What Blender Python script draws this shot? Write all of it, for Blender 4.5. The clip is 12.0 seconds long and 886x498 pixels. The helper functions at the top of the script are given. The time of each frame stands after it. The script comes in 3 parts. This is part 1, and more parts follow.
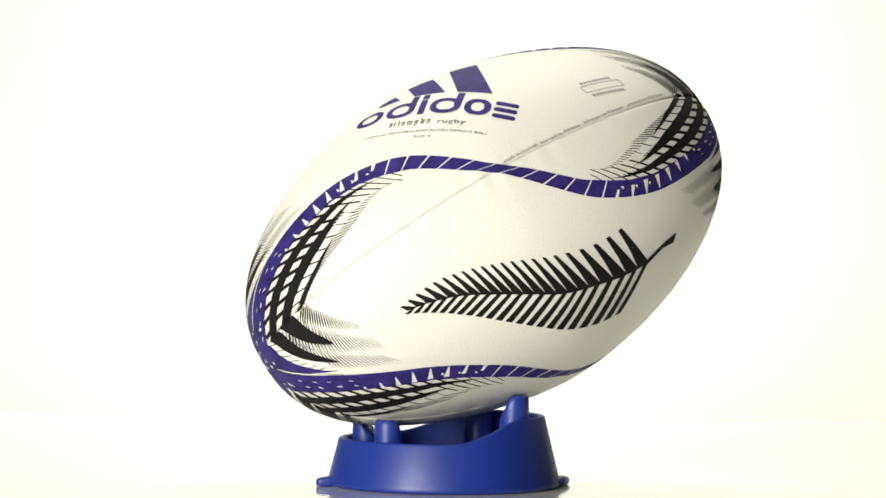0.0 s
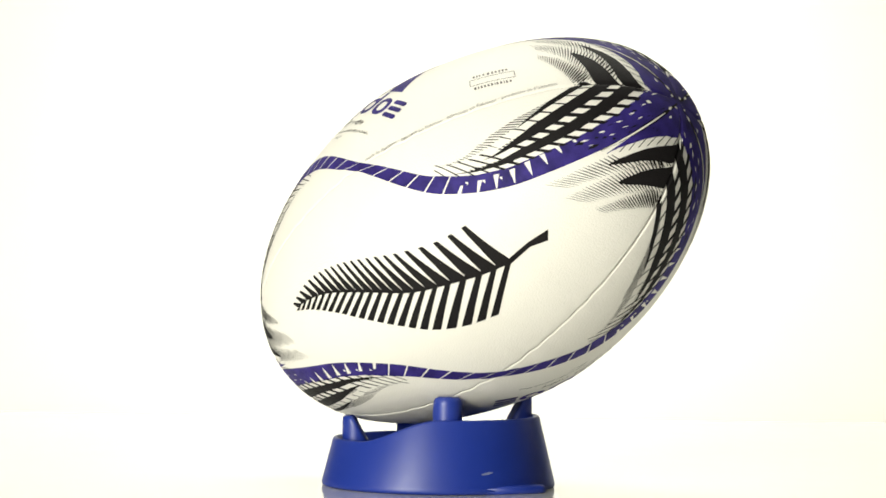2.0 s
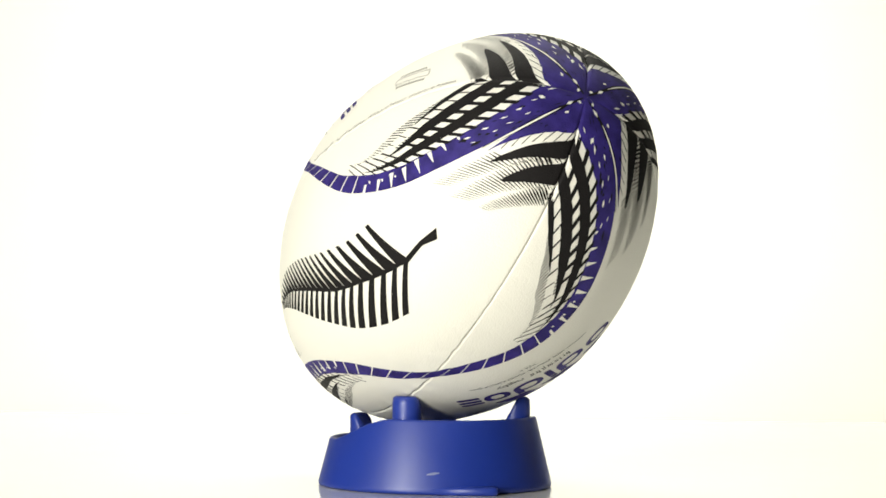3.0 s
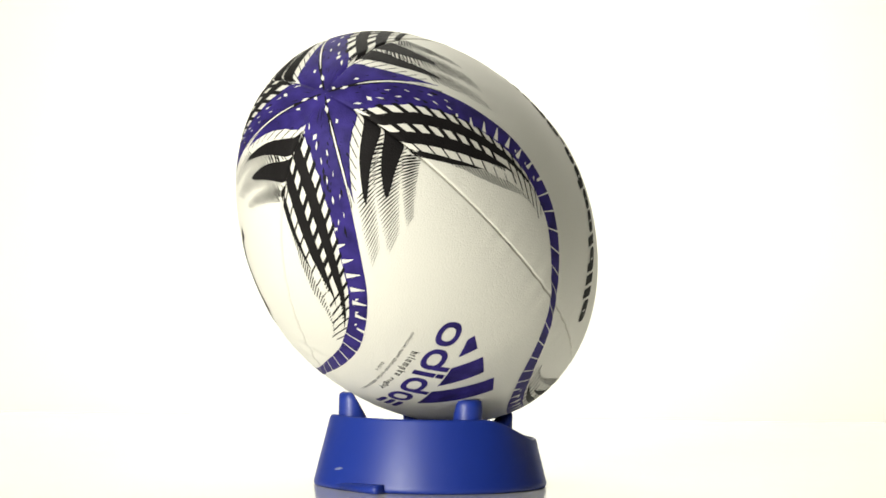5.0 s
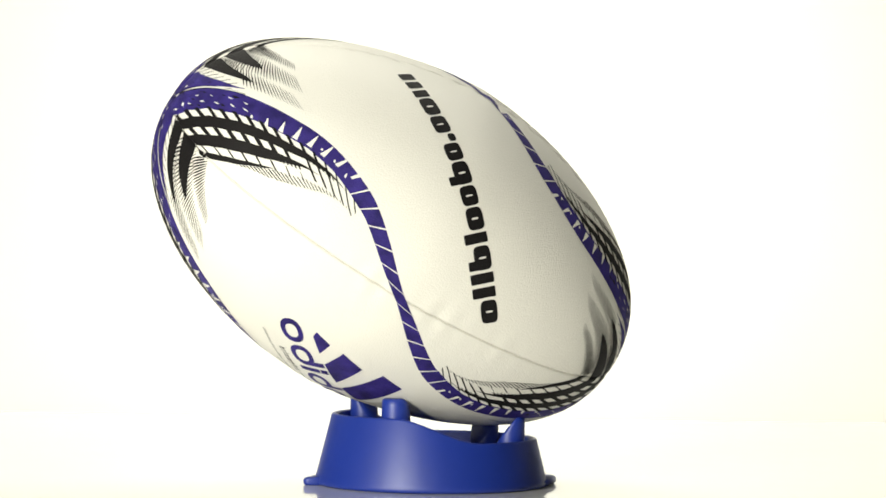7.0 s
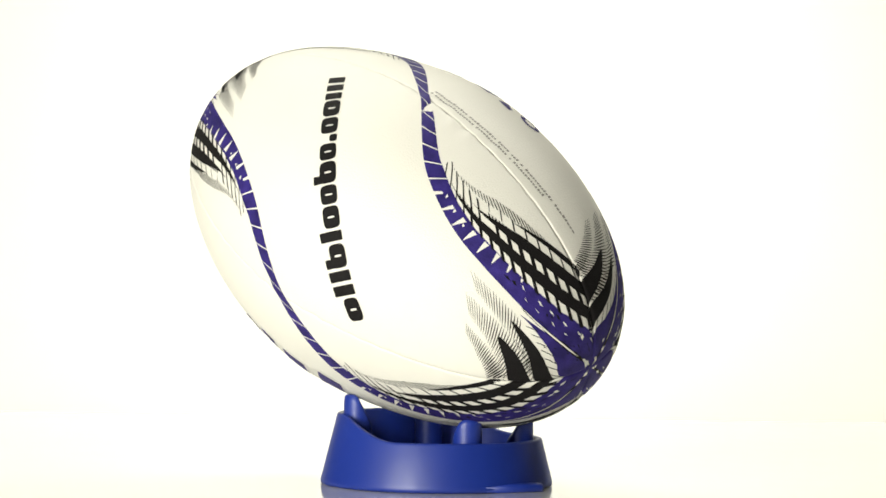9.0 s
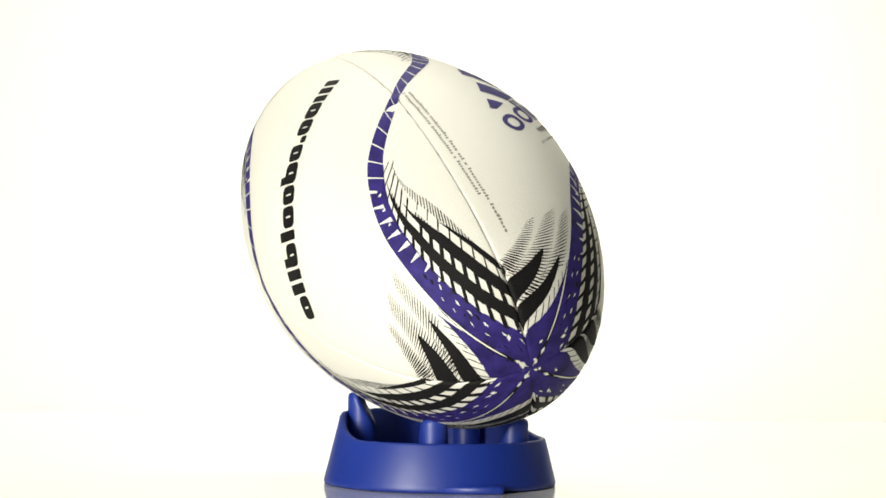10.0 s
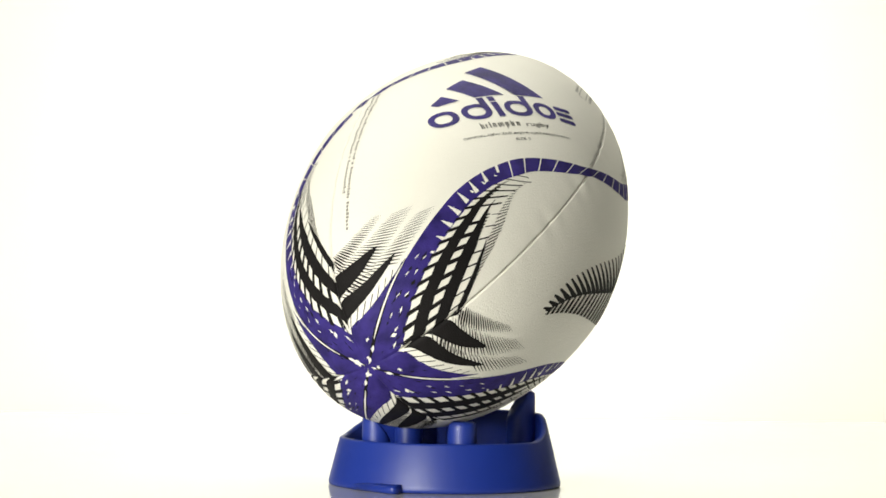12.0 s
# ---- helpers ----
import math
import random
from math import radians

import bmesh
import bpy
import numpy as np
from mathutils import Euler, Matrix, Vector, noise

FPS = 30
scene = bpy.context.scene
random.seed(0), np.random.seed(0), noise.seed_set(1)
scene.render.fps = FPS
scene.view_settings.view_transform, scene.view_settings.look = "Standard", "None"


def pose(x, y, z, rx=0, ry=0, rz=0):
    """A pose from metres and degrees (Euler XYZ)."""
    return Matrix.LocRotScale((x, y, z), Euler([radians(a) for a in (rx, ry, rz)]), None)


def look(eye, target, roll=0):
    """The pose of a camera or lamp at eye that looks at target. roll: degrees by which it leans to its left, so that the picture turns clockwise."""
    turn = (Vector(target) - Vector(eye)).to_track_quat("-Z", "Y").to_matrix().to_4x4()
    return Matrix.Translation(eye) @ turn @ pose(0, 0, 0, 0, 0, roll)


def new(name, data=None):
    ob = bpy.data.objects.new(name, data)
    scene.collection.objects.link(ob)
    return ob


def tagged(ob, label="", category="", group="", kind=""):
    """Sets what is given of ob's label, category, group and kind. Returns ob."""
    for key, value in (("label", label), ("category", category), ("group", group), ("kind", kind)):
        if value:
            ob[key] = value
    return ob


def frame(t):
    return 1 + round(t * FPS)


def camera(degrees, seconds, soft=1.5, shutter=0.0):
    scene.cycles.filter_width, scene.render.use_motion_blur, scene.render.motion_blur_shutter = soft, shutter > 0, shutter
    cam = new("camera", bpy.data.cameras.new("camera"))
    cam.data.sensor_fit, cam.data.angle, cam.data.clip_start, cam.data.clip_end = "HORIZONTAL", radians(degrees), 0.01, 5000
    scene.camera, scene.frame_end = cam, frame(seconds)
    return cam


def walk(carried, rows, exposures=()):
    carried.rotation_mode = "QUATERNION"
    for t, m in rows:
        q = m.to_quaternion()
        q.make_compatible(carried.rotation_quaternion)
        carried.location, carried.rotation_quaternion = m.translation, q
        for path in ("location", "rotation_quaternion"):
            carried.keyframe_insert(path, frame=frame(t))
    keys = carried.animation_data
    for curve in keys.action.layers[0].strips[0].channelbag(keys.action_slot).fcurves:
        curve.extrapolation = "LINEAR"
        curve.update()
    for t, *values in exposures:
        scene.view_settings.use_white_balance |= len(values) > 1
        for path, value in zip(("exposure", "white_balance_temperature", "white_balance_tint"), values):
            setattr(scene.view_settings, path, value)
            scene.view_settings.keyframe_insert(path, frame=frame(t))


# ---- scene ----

# camera: fixed on a tripod, long lens
cam = camera(18.228, 12.0, soft=1.65)
EYE = Vector((0.0, -1.5441, 0.1340))
VIEW = look(EYE, EYE + Vector((0.0010, 1.0, -0.0021)), 0.71)
walk(cam, [(0.0, VIEW), (12.0, VIEW)])

# light: large soft key, front left; added: a top fill, two backdrop strips
scene.view_settings.exposure = 0.0


def area(name, eye, target, w, h, power, colour=(1.0, 0.96, 0.88)):
    d = bpy.data.lights.new(name, "AREA")
    d.shape, d.size, d.size_y, d.energy, d.color = "RECTANGLE", w, h, power, colour
    ob = new(name, d)
    ob.matrix_world = look(eye, target)
    return ob


WARM = (1.0, 0.98, 0.865)
area("key_softbox", (-1.04, -1.71, 0.42), (0.0, 0.0, 0.12), 0.36, 0.84, 51, WARM)
# Unseen top lamp, added to brighten the floor and its bounce.
area("floor_fill", (0.05, 0.72, 1.6), (0.03, 0.42, 0.0), 1.9, 0.4, 30, WARM)
# Two unseen strips, added to burn the backdrop out to white.
area("backdrop_fill", (-0.80, 0.75, 0.70), (-0.12, 1.5, 0.12), 0.25, 0.7, 2.5, (1.0, 0.975, 0.76))
area("backdrop_fill", (0.80, 0.75, 0.70), (0.12, 1.5, 0.12), 0.25, 0.7, 4.0, (1.0, 0.975, 0.76))

world = bpy.data.worlds.new("studio")
world.use_nodes = True
world.node_tree.nodes["Background"].inputs[0].default_value = (0.02, 0.02, 0.02, 1)
scene.world = world


# ---- materials ----
def material(name, colour, rough, bump=(), vary=0.0, vary_scale=40.0, coat=0.0, spec=0.5):
    """A surface with two scales of variation. bump: rows of (kind, scale, height in metres)."""
    m = bpy.data.materials.new(name)
    m.use_nodes = True
    nt = m.node_tree
    b = nt.nodes["Principled BSDF"]
    b.inputs["Roughness"].default_value = rough
    b.inputs["Coat Weight"].default_value = coat
    b.inputs["Specular IOR Level"].default_value = spec
    co = nt.nodes.new("ShaderNodeTexCoord")
    n1 = nt.nodes.new("ShaderNodeTexNoise")
    n1.inputs["Scale"].default_value, n1.inputs["Detail"].default_value = vary_scale, 6
    nt.links.new(co.outputs["Object"], n1.inputs["Vector"])
    ramp = nt.nodes.new("ShaderNodeMix")
    ramp.data_type = "RGBA"
    ramp.inputs[6].default_value = (*[max(0, c * (1 - vary)) for c in colour], 1)
    ramp.inputs[7].default_value = (*[min(1, c * (1 + vary)) for c in colour], 1)
    nt.links.new(n1.outputs["Fac"], ramp.inputs[0])
    nt.links.new(ramp.outputs[2], b.inputs["Base Color"])
    rr = nt.nodes.new("ShaderNodeMapRange")
    rr.inputs[3].default_value, rr.inputs[4].default_value = rough * 0.88, min(1, rough * 1.12)
    n2 = nt.nodes.new("ShaderNodeTexNoise")
    n2.inputs["Scale"].default_value, n2.inputs["Detail"].default_value = vary_scale * 6, 3
    nt.links.new(co.outputs["Object"], n2.inputs["Vector"])
    nt.links.new(n2.outputs["Fac"], rr.inputs[0])
    nt.links.new(rr.outputs[0], b.inputs["Roughness"])
    last = None
    for kind, scale, height in bump:
        tex = nt.nodes.new("ShaderNodeTexVoronoi" if kind == "pebble" else "ShaderNodeTexNoise")
        tex.inputs["Scale"].default_value = scale
        nt.links.new(co.outputs["Object"], tex.inputs["Vector"])
        bn = nt.nodes.new("ShaderNodeBump")
        bn.inputs["Strength"].default_value, bn.inputs["Distance"].default_value = 1.0, height
        bn.invert = kind == "pebble"
        nt.links.new(tex.outputs[0], bn.inputs["Height"])
        if last:
            nt.links.new(last.outputs[0], bn.inputs["Normal"])
        last = bn
    if last:
        nt.links.new(last.outputs[0], b.inputs["Normal"])
    return m


GRAIN = (("pebble", 1100, 0.00013), ("noise", 40, 0.00007))
LEATHER = material("white_grained_rubber", (0.79, 0.775, 0.712), 0.55, GRAIN, 0.03, 30, spec=0.35)
BLACK = material("black_print", (0.010, 0.009, 0.0095), 0.62, GRAIN, 0.35, 90, spec=0.11)
PURPLE = material("purple_print", (0.030, 0.020, 0.150), 0.60, GRAIN, 0.95, 110, spec=0.14)
GREY_INK = material("grey_ink", (0.11, 0.105, 0.10), 0.5, GRAIN, 0.3, 200)
PALE_INK = material("pale_grey_ink", (0.25, 0.235, 0.21), 0.5, GRAIN, 0.2, 200)
STITCH = material("seam_thread", (0.60, 0.575, 0.52), 0.7, (("noise", 900, 0.0002),), 0.1, 200)
BLUE = material("blue_moulded_plastic", (0.0085, 0.031, 0.275), 0.45, (("noise", 500, 0.00003), ("noise", 60, 0.00012)), 0.10, 30, spec=0.65)
# Glint of a small dent, put into the colour as a paler blue.
DENT_GLINT = material("painted_dent_glint", (0.20, 0.23, 0.40), 0.34, (), 0.2, 300, spec=0.6)
ACRYLIC = material("white_acrylic", (0.86, 0.855, 0.825), 0.07, (), 0.01, 5)
PAPER = material("white_paper", (0.86, 0.855, 0.825), 0.9, (("noise", 200, 0.0001),), 0.01, 3)
DARK_WALL = material("dark_studio_wall", (0.06, 0.06, 0.06), 0.9, (("noise", 30, 0.001),), 0.1, 4)


# ---- helpers of this scene ----
def part(name, bm, mat, parent=None, label="", smooth=True):
    me = bpy.data.meshes.new(name)
    bm.to_mesh(me)
    bm.free()
    me.materials.append(mat)
    if smooth:
        me.polygons.foreach_set("use_smooth", [True] * len(me.polygons))
    ob = new(name, me)
    ob.parent = parent
    if label:
        ob["label"] = label
    return ob


def raw(name, verts, faces, mat, parent=None, label="", smooth=True):
    me = bpy.data.meshes.new(name)
    me.from_pydata([tuple(v) for v in verts], [], faces)
    me.update()
    me.materials.append(mat)
    if smooth:
        me.polygons.foreach_set("use_smooth", [True] * len(me.polygons))
    ob = new(name, me)
    ob.parent = parent
    if label:
        ob["label"] = label
    return ob


def box(name, x0, x1, y0, y1, z0, z1, mat, parent=None, bevel=0.0):
    bm = bmesh.new()
    bmesh.ops.create_cube(bm, size=1)
    for v in bm.verts:
        v.co = Vector(((x0 + x1) / 2 + v.co.x * (x1 - x0), (y0 + y1) / 2 + v.co.y * (y1 - y0), (z0 + z1) / 2 + v.co.z * (z1 - z0)))
    if bevel:
        bmesh.ops.bevel(bm, geom=bm.edges[:], offset=bevel, segments=2, affect="EDGES")
    return part(name, bm, mat, parent, smooth=False)


def knots(xs, ys):
    """A smooth curve through a few knots (Catmull-Rom), as a function."""
    xs, ys = np.array(xs, float), np.array(ys, float)
    d = np.gradient(ys, xs)

    def f(x):
        x = np.clip(np.asarray(x, float), xs[0], xs[-1])
        i = np.clip(np.searchsorted(xs, x) - 1, 0, len(xs) - 2)
        h = xs[i + 1] - xs[i]
        t = (x - xs[i]) / h
        return (ys[i] * (2 * t**3 - 3 * t**2 + 1) + ys[i + 1] * (3 * t**2 - 2 * t**3)
                + h * d[i] * (t**3 - 2 * t**2 + t) + h * d[i + 1] * (t**3 - t**2))
    return f


# ---- studio: seamless white sweep in a dark room ----
def sweep():
    n, w = 24, 0.60
    prof = [(-1.3, 0.0), (0.6, 0.0)]
    prof += [(0.6 + 0.9 * math.sin(a), 0.9 - 0.9 * math.cos(a)) for a in np.linspace(0, math.pi / 2, n)[1:]]
    prof += [(1.5, 2.6)]
    verts, faces = [], []
    for y, z in prof:
        verts += [(-w, y, z - 0.005), (w, y, z - 0.005), (-w, y + 0.004, z - 0.011), (w, y + 0.004, z - 0.011)]
    for k in range(len(prof) - 1):
        a, b = 4 * k, 4 * k + 4
        faces += [(a, a + 1, b + 1, b), (a + 2, b + 2, b + 3, a + 3), (a, b, b + 2, a + 2), (a + 1, a + 3, b + 3, b + 1)]
    ob = raw("backdrop", verts, faces, PAPER)
    tagged(ob, "white paper seamless studio sweep, brightly lit", "backdrop", kind="structure")
    # Reaches far out of view so that it bounces light up to the ball.
    ob = box("floor_board", -1.0, 1.0, -1.25, 0.6, -0.005, -0.001, ACRYLIC)
    tagged(ob, "glossy white acrylic board under the tee", "board", kind="structure")


def room():
    floor = box("floor", -3.2, 3.2, -3.2, 2.4, -0.16, -0.0125, DARK_WALL)
    tagged(floor, "dark studio floor under the white sweep", "floor", kind="structure")
    for name, b in (("wall_north", (-3.2, 3.2, 2.4, 2.5, -0.06, 3.0)), ("wall_south", (-3.2, 3.2, -3.3, -3.2, -0.06, 3.0)),
                    ("wall_east", (3.2, 3.3, -3.3, 2.5, -0.06, 3.0)), ("wall_west", (-3.3, -3.2, -3.3, 2.5, -0.06, 3.0))):
        tagged(box(name, *b, DARK_WALL), "plain dark studio wall", "wall", kind="structure")
    tagged(box("ceiling", -3.3, 3.3, -3.3, 2.5, 3.0, 3.1, DARK_WALL), "plain dark studio ceiling", "ceiling", kind="structure")


sweep()
room()

# ---- the rugby ball: axis along local z, seams at four meridians ----
HALF, RADIUS, POW, ROOT = 0.145, 0.0935, 1.6363, 0.4283
SEAM = 65.3
SEAM_AT = (66.3, 154.8, 245.4, 335.2)
BALL_AZ, BALL_TILT = 14.709, 28.998
BALL_AT = Vector((0.0259, 0.0066, 0.1391))


def rad(u, phi, groove=1.0):
    """Radius of the ball at u along its half length; panels puff up between the stitched seams."""
    u, phi = np.asarray(u, float), np.asarray(phi, float)
    r = RADIUS * np.clip(1 - np.abs(u) ** POW, 0, None) ** ROOT
    off = np.radians(np.min([np.abs((phi - a + 180) % 360 - 180) for a in SEAM_AT], axis=0)) * r
    z = u * HALF * 1000
    wave = np.sin(z * 0.52 + phi * 0.05) + 0.7 * np.sin(z * 0.37 + 1.3 + phi * 0.11)
    r = r + 0.00032 * wave * np.exp(-((off / 0.009) ** 2)) * np.clip(1.15 - np.abs(u) * 1.3, 0, 1)
    r = r + 0.0011 * np.exp(-((r / 0.05) ** 2)) * (np.abs(np.sin(2 * np.radians(phi - SEAM))) ** 0.6 - 0.7) * np.clip(r / 0.012, 0, 1)
    for side in (1, -1):
        # the ball has grown unevenly: one panel's half is fuller at each end
        turn = (phi - (280 if side > 0 else 100) + 180) % 360 - 180
        r = r + 0.0022 * np.exp(-(((u * side - 0.45) / 0.40) ** 2)) * np.exp(-((turn / 45) ** 2)) * np.clip(4 * (1 - np.abs(u)), 0, 1)
    near = np.exp(-((r / 0.046) ** 2))
    return r - groove * (0.0009 + 0.0026 * near) * np.exp(-((off / (0.00052 + 0.00055 * near)) ** 2)) * np.clip(r / 0.006, 0, 1)


def on_ball(u, phi, lift=0.0, groove=1.0):
    """Places on the ball's skin, lifted off it, from u (-1 to 1) and degrees round the axis."""
    u, phi = np.asarray(u, float), np.asarray(phi, float)
    r = rad(u, phi, groove)
    a = np.radians(phi)
    e = 1e-3
    un = np.clip(u, -0.998, 0.998)
    slope = (rad(un + e, phi + 20) - rad(un - e, phi + 20)) / (2 * e * HALF)
    nz = -slope / np.sqrt(1 + slope**2)
    nr = 1 / np.sqrt(1 + slope**2)
    return np.stack([(r + lift * nr) * np.cos(a), (r + lift * nr) * np.sin(a), u * HALF + lift * nz], -1)


def ball_at():
    az, tl = radians(BALL_AZ), radians(BALL_TILT)
    ax = Vector((math.cos(az) * math.cos(tl), math.sin(az) * math.cos(tl), math.sin(tl)))
    e1 = Vector((-math.sin(az), math.cos(az), 0))
    e2 = ax.cross(e1)
    m = Matrix((e1, e2, ax)).transposed().to_4x4()
    return Matrix.Translation(BALL_AT) @ m


ball = new("rugby_ball")
tagged(ball, "white grained rugby ball with purple and black print, on tee", "rugby ball")


def panel(k):
    edge = np.array([0, .14, .28, .42, .58, .8, 1.15, 1.7, 2.5, 3.4])
    wide = (SEAM_AT + (SEAM_AT[0] + 360,))[k + 1] - SEAM_AT[k]
    phis = np.concatenate([edge, np.linspace(4.5, wide - 4.5, 46), wide - edge[::-1]]) + SEAM_AT[k]
    us = np.sin(np.linspace(-math.pi / 2, math.pi / 2, 170)) * 0.9999999
    g = on_ball(us[:, None] + 0 * phis[None], phis[None] + 0 * us[:, None])
    n = len(phis)
    faces = [(i * n + j, i * n + j + 1, (i + 1) * n + j + 1, (i + 1) * n + j) for i in range(len(us) - 1) for j in range(n - 1)]
    return raw("panel", g.reshape(-1, 3), faces, LEATHER, ball)


panels = [panel(k) for k in range(4)]


# ---- printed artwork: thin ink films that follow the skin ----
class Ink:
    """Gathers patches of ink in one film; a patch is a quad of (u, degrees) corners, cut small so that it hugs the ball."""

    def __init__(self, lift, creased=False):
        self.lift, self.creased, self.v, self.f, self.n = lift, creased, [], [], 0

    def grid(self, u, phi):
        p = on_ball(u, phi, self.lift, np.clip((np.abs(u) - 0.78) / 0.06, 0, 1) if self.creased else 0.0)
        a, b = p.shape[:2]
        self.v.append(p.reshape(-1, 3))
        o = self.n
        self.f += [(o + i * b + j, o + i * b + j + 1, o + (i + 1) * b + j + 1, o + (i + 1) * b + j) for i in range(a - 1) for j in range(b - 1)]
        self.n += a * b

    def quad(self, c, step=3.0):
        """c: four (u, degrees) corners in order."""
        c = np.array(c, float)
        mm = lambda p, q: math.hypot((p[0] - q[0]) * HALF * 1000, (p[1] - q[1]) * 1.5)
        a = max(1, min(40, int(max(mm(c[0], c[1]), mm(c[3], c[2])) / step)))
        b = max(1, min(40, int(max(mm(c[0], c[3]), mm(c[1], c[2])) / step)))
        s, t = np.meshgrid(np.linspace(0, 1, a + 1), np.linspace(0, 1, b + 1), indexing="ij")
        w = [(1 - s) * (1 - t), s * (1 - t), s * t, (1 - s) * t]
        self.grid(sum(w[i] * c[i][0] for i in range(4)), sum(w[i] * c[i][1] for i in range(4)))

    def done(self, name, mat, label="", on=0):
        """Makes the film a part of panel number on."""
        return raw(name, np.concatenate(self.v), self.f, mat, panels[on % 4], label)


class Flat:
    """A sheet laid on one panel: s millimetres along the ball, w millimetres round it from the panel's middle."""

    def __init__(self, ink, middle, turned=False):
        self.ink, self.middle, self.sign = ink, middle, -1 if turned else 1

    def at(self, s, w):
        s, w = self.sign * np.asarray(s, float) / 1000, self.sign * np.asarray(w, float) / 1000
        u = np.clip(s / HALF, -0.97, 0.97)
        r = RADIUS * (1 - np.abs(u) ** POW) ** ROOT
        return u, self.middle + np.degrees(w / r)

    def quad(self, c, step=3.0):
        c = np.array(c, float)
        a = max(1, int(max(np.hypot(*(c[0] - c[1])), np.hypot(*(c[3] - c[2]))) / step))
        b = max(1, int(max(np.hypot(*(c[0] - c[3])), np.hypot(*(c[1] - c[2]))) / step))
        s, t = np.meshgrid(np.linspace(0, 1, a + 1), np.linspace(0, 1, b + 1), indexing="ij")
        w = [(1 - s) * (1 - t), s * (1 - t), s * t, (1 - s) * t]
        self.ink.grid(*self.at(sum(w[i] * c[i][0] for i in range(4)), sum(w[i] * c[i][1] for i in range(4))))


# one quarter of the pattern: U is the distance towards the pole, R degrees from the seam towards the band
OUTER = knots([-.36, -.27, -.2, -.12, -.05, 0, .07, .14, .26, .36, .45, .54, .65, .78, .906, 1.0],
              [-21.2, -17.2, -12.2, -6.2, -1.4, 2.0, 7.8, 13.9, 23.4, 28.8, 32.8, 35.9, 38.4, 41.3, 44.4, 46])
INNER = lambda U: -OUTER(-np.asarray(U, float))
# edge of the purple from mid ball to the seam near the pole, and inner edge of the tread
C0U, C0R = np.array([.30, .37, .44, .55, .66, .74, .82, .91, .953, .97, .979]), np.array([18.7, 22.4, 25.6, 28.8, 29.9, 30.4, 30, 26.5, 19, 10, 0])
C1U, C1R = np.array([.30, .36, .43, .51, .60, .69, .77, .81, .84]), np.array([14.6, 16.2, 17.0, 16.8, 14.6, 10.8, 6.2, 3.2, 0])


def by_length(U, R):
    p = on_ball(np.interp(np.linspace(0, 1, 200), np.linspace(0, 1, len(U)), U), np.interp(np.linspace(0, 1, 200), np.linspace(0, 1, len(R)), R))
    d = np.concatenate([[0], np.cumsum(np.linalg.norm(np.diff(p, axis=0), axis=1))])
    return d / d[-1], np.interp(np.linspace(0, 1, 200), np.linspace(0, 1, len(U)), U), np.interp(np.linspace(0, 1, 200), np.linspace(0, 1, len(R)), R)


L0, L1 = by_length(C0U[::-1], C0R[::-1]), by_length(C1U[::-1], C1R[::-1])


def length_mm(U, R):
    p = on_ball(np.interp(np.linspace(0, 1, 200), np.linspace(0, 1, len(U)), U), np.interp(np.linspace(0, 1, 200), np.linspace(0, 1, len(R)), R))
    return 1000 * float(np.linalg.norm(np.diff(p, axis=0), axis=1).sum())


LONG0, LONG1 = length_mm(C0U, C0R), length_mm(C1U, C1R)
# width of the tread in millimetres, from the seam outwards
WIDE_M = np.linspace(0, 1, 40)
WIDE = 1000 * np.linalg.norm(on_ball(np.interp(WIDE_M, L0[0], L0[1]), np.interp(WIDE_M, L0[0], L0[2])) - on_ball(np.interp(WIDE_M, L1[0], L1[1]), np.interp(WIDE_M, L1[0], L1[2])), axis=1)


def lane(k, m):
    """A place in the tread: k 0 at the purple to 1 at the inner edge, m 0 at the seam to 1 far out."""
    k, m = np.asarray(k, float), np.asarray(m, float)
    q = lambda L: on_ball(np.interp(m, L[0], L[1]), np.interp(m, L[0], L[2]))
    p = q(L0) * (1 - k)[..., None] + q(L1) * k[..., None]
    phi = np.degrees(np.arctan2(p[..., 1], p[..., 0]))
    r = np.hypot(p[..., 0], p[..., 1])
    # back onto the skin along its radius from the axis point
    u = p[..., 2] / HALF
    for _ in range(4):
        rr = RADIUS * np.clip(1 - np.abs(u) ** POW, 1e-6, None) ** ROOT
        f = np.hypot(rr, u * HALF) / np.hypot(r, p[..., 2])
        u = np.clip(p[..., 2] * f / HALF, -0.9999, 0.9999)
    return u, phi


LOW_POLE = (9.0, 5.6, 4.2, 7.0)


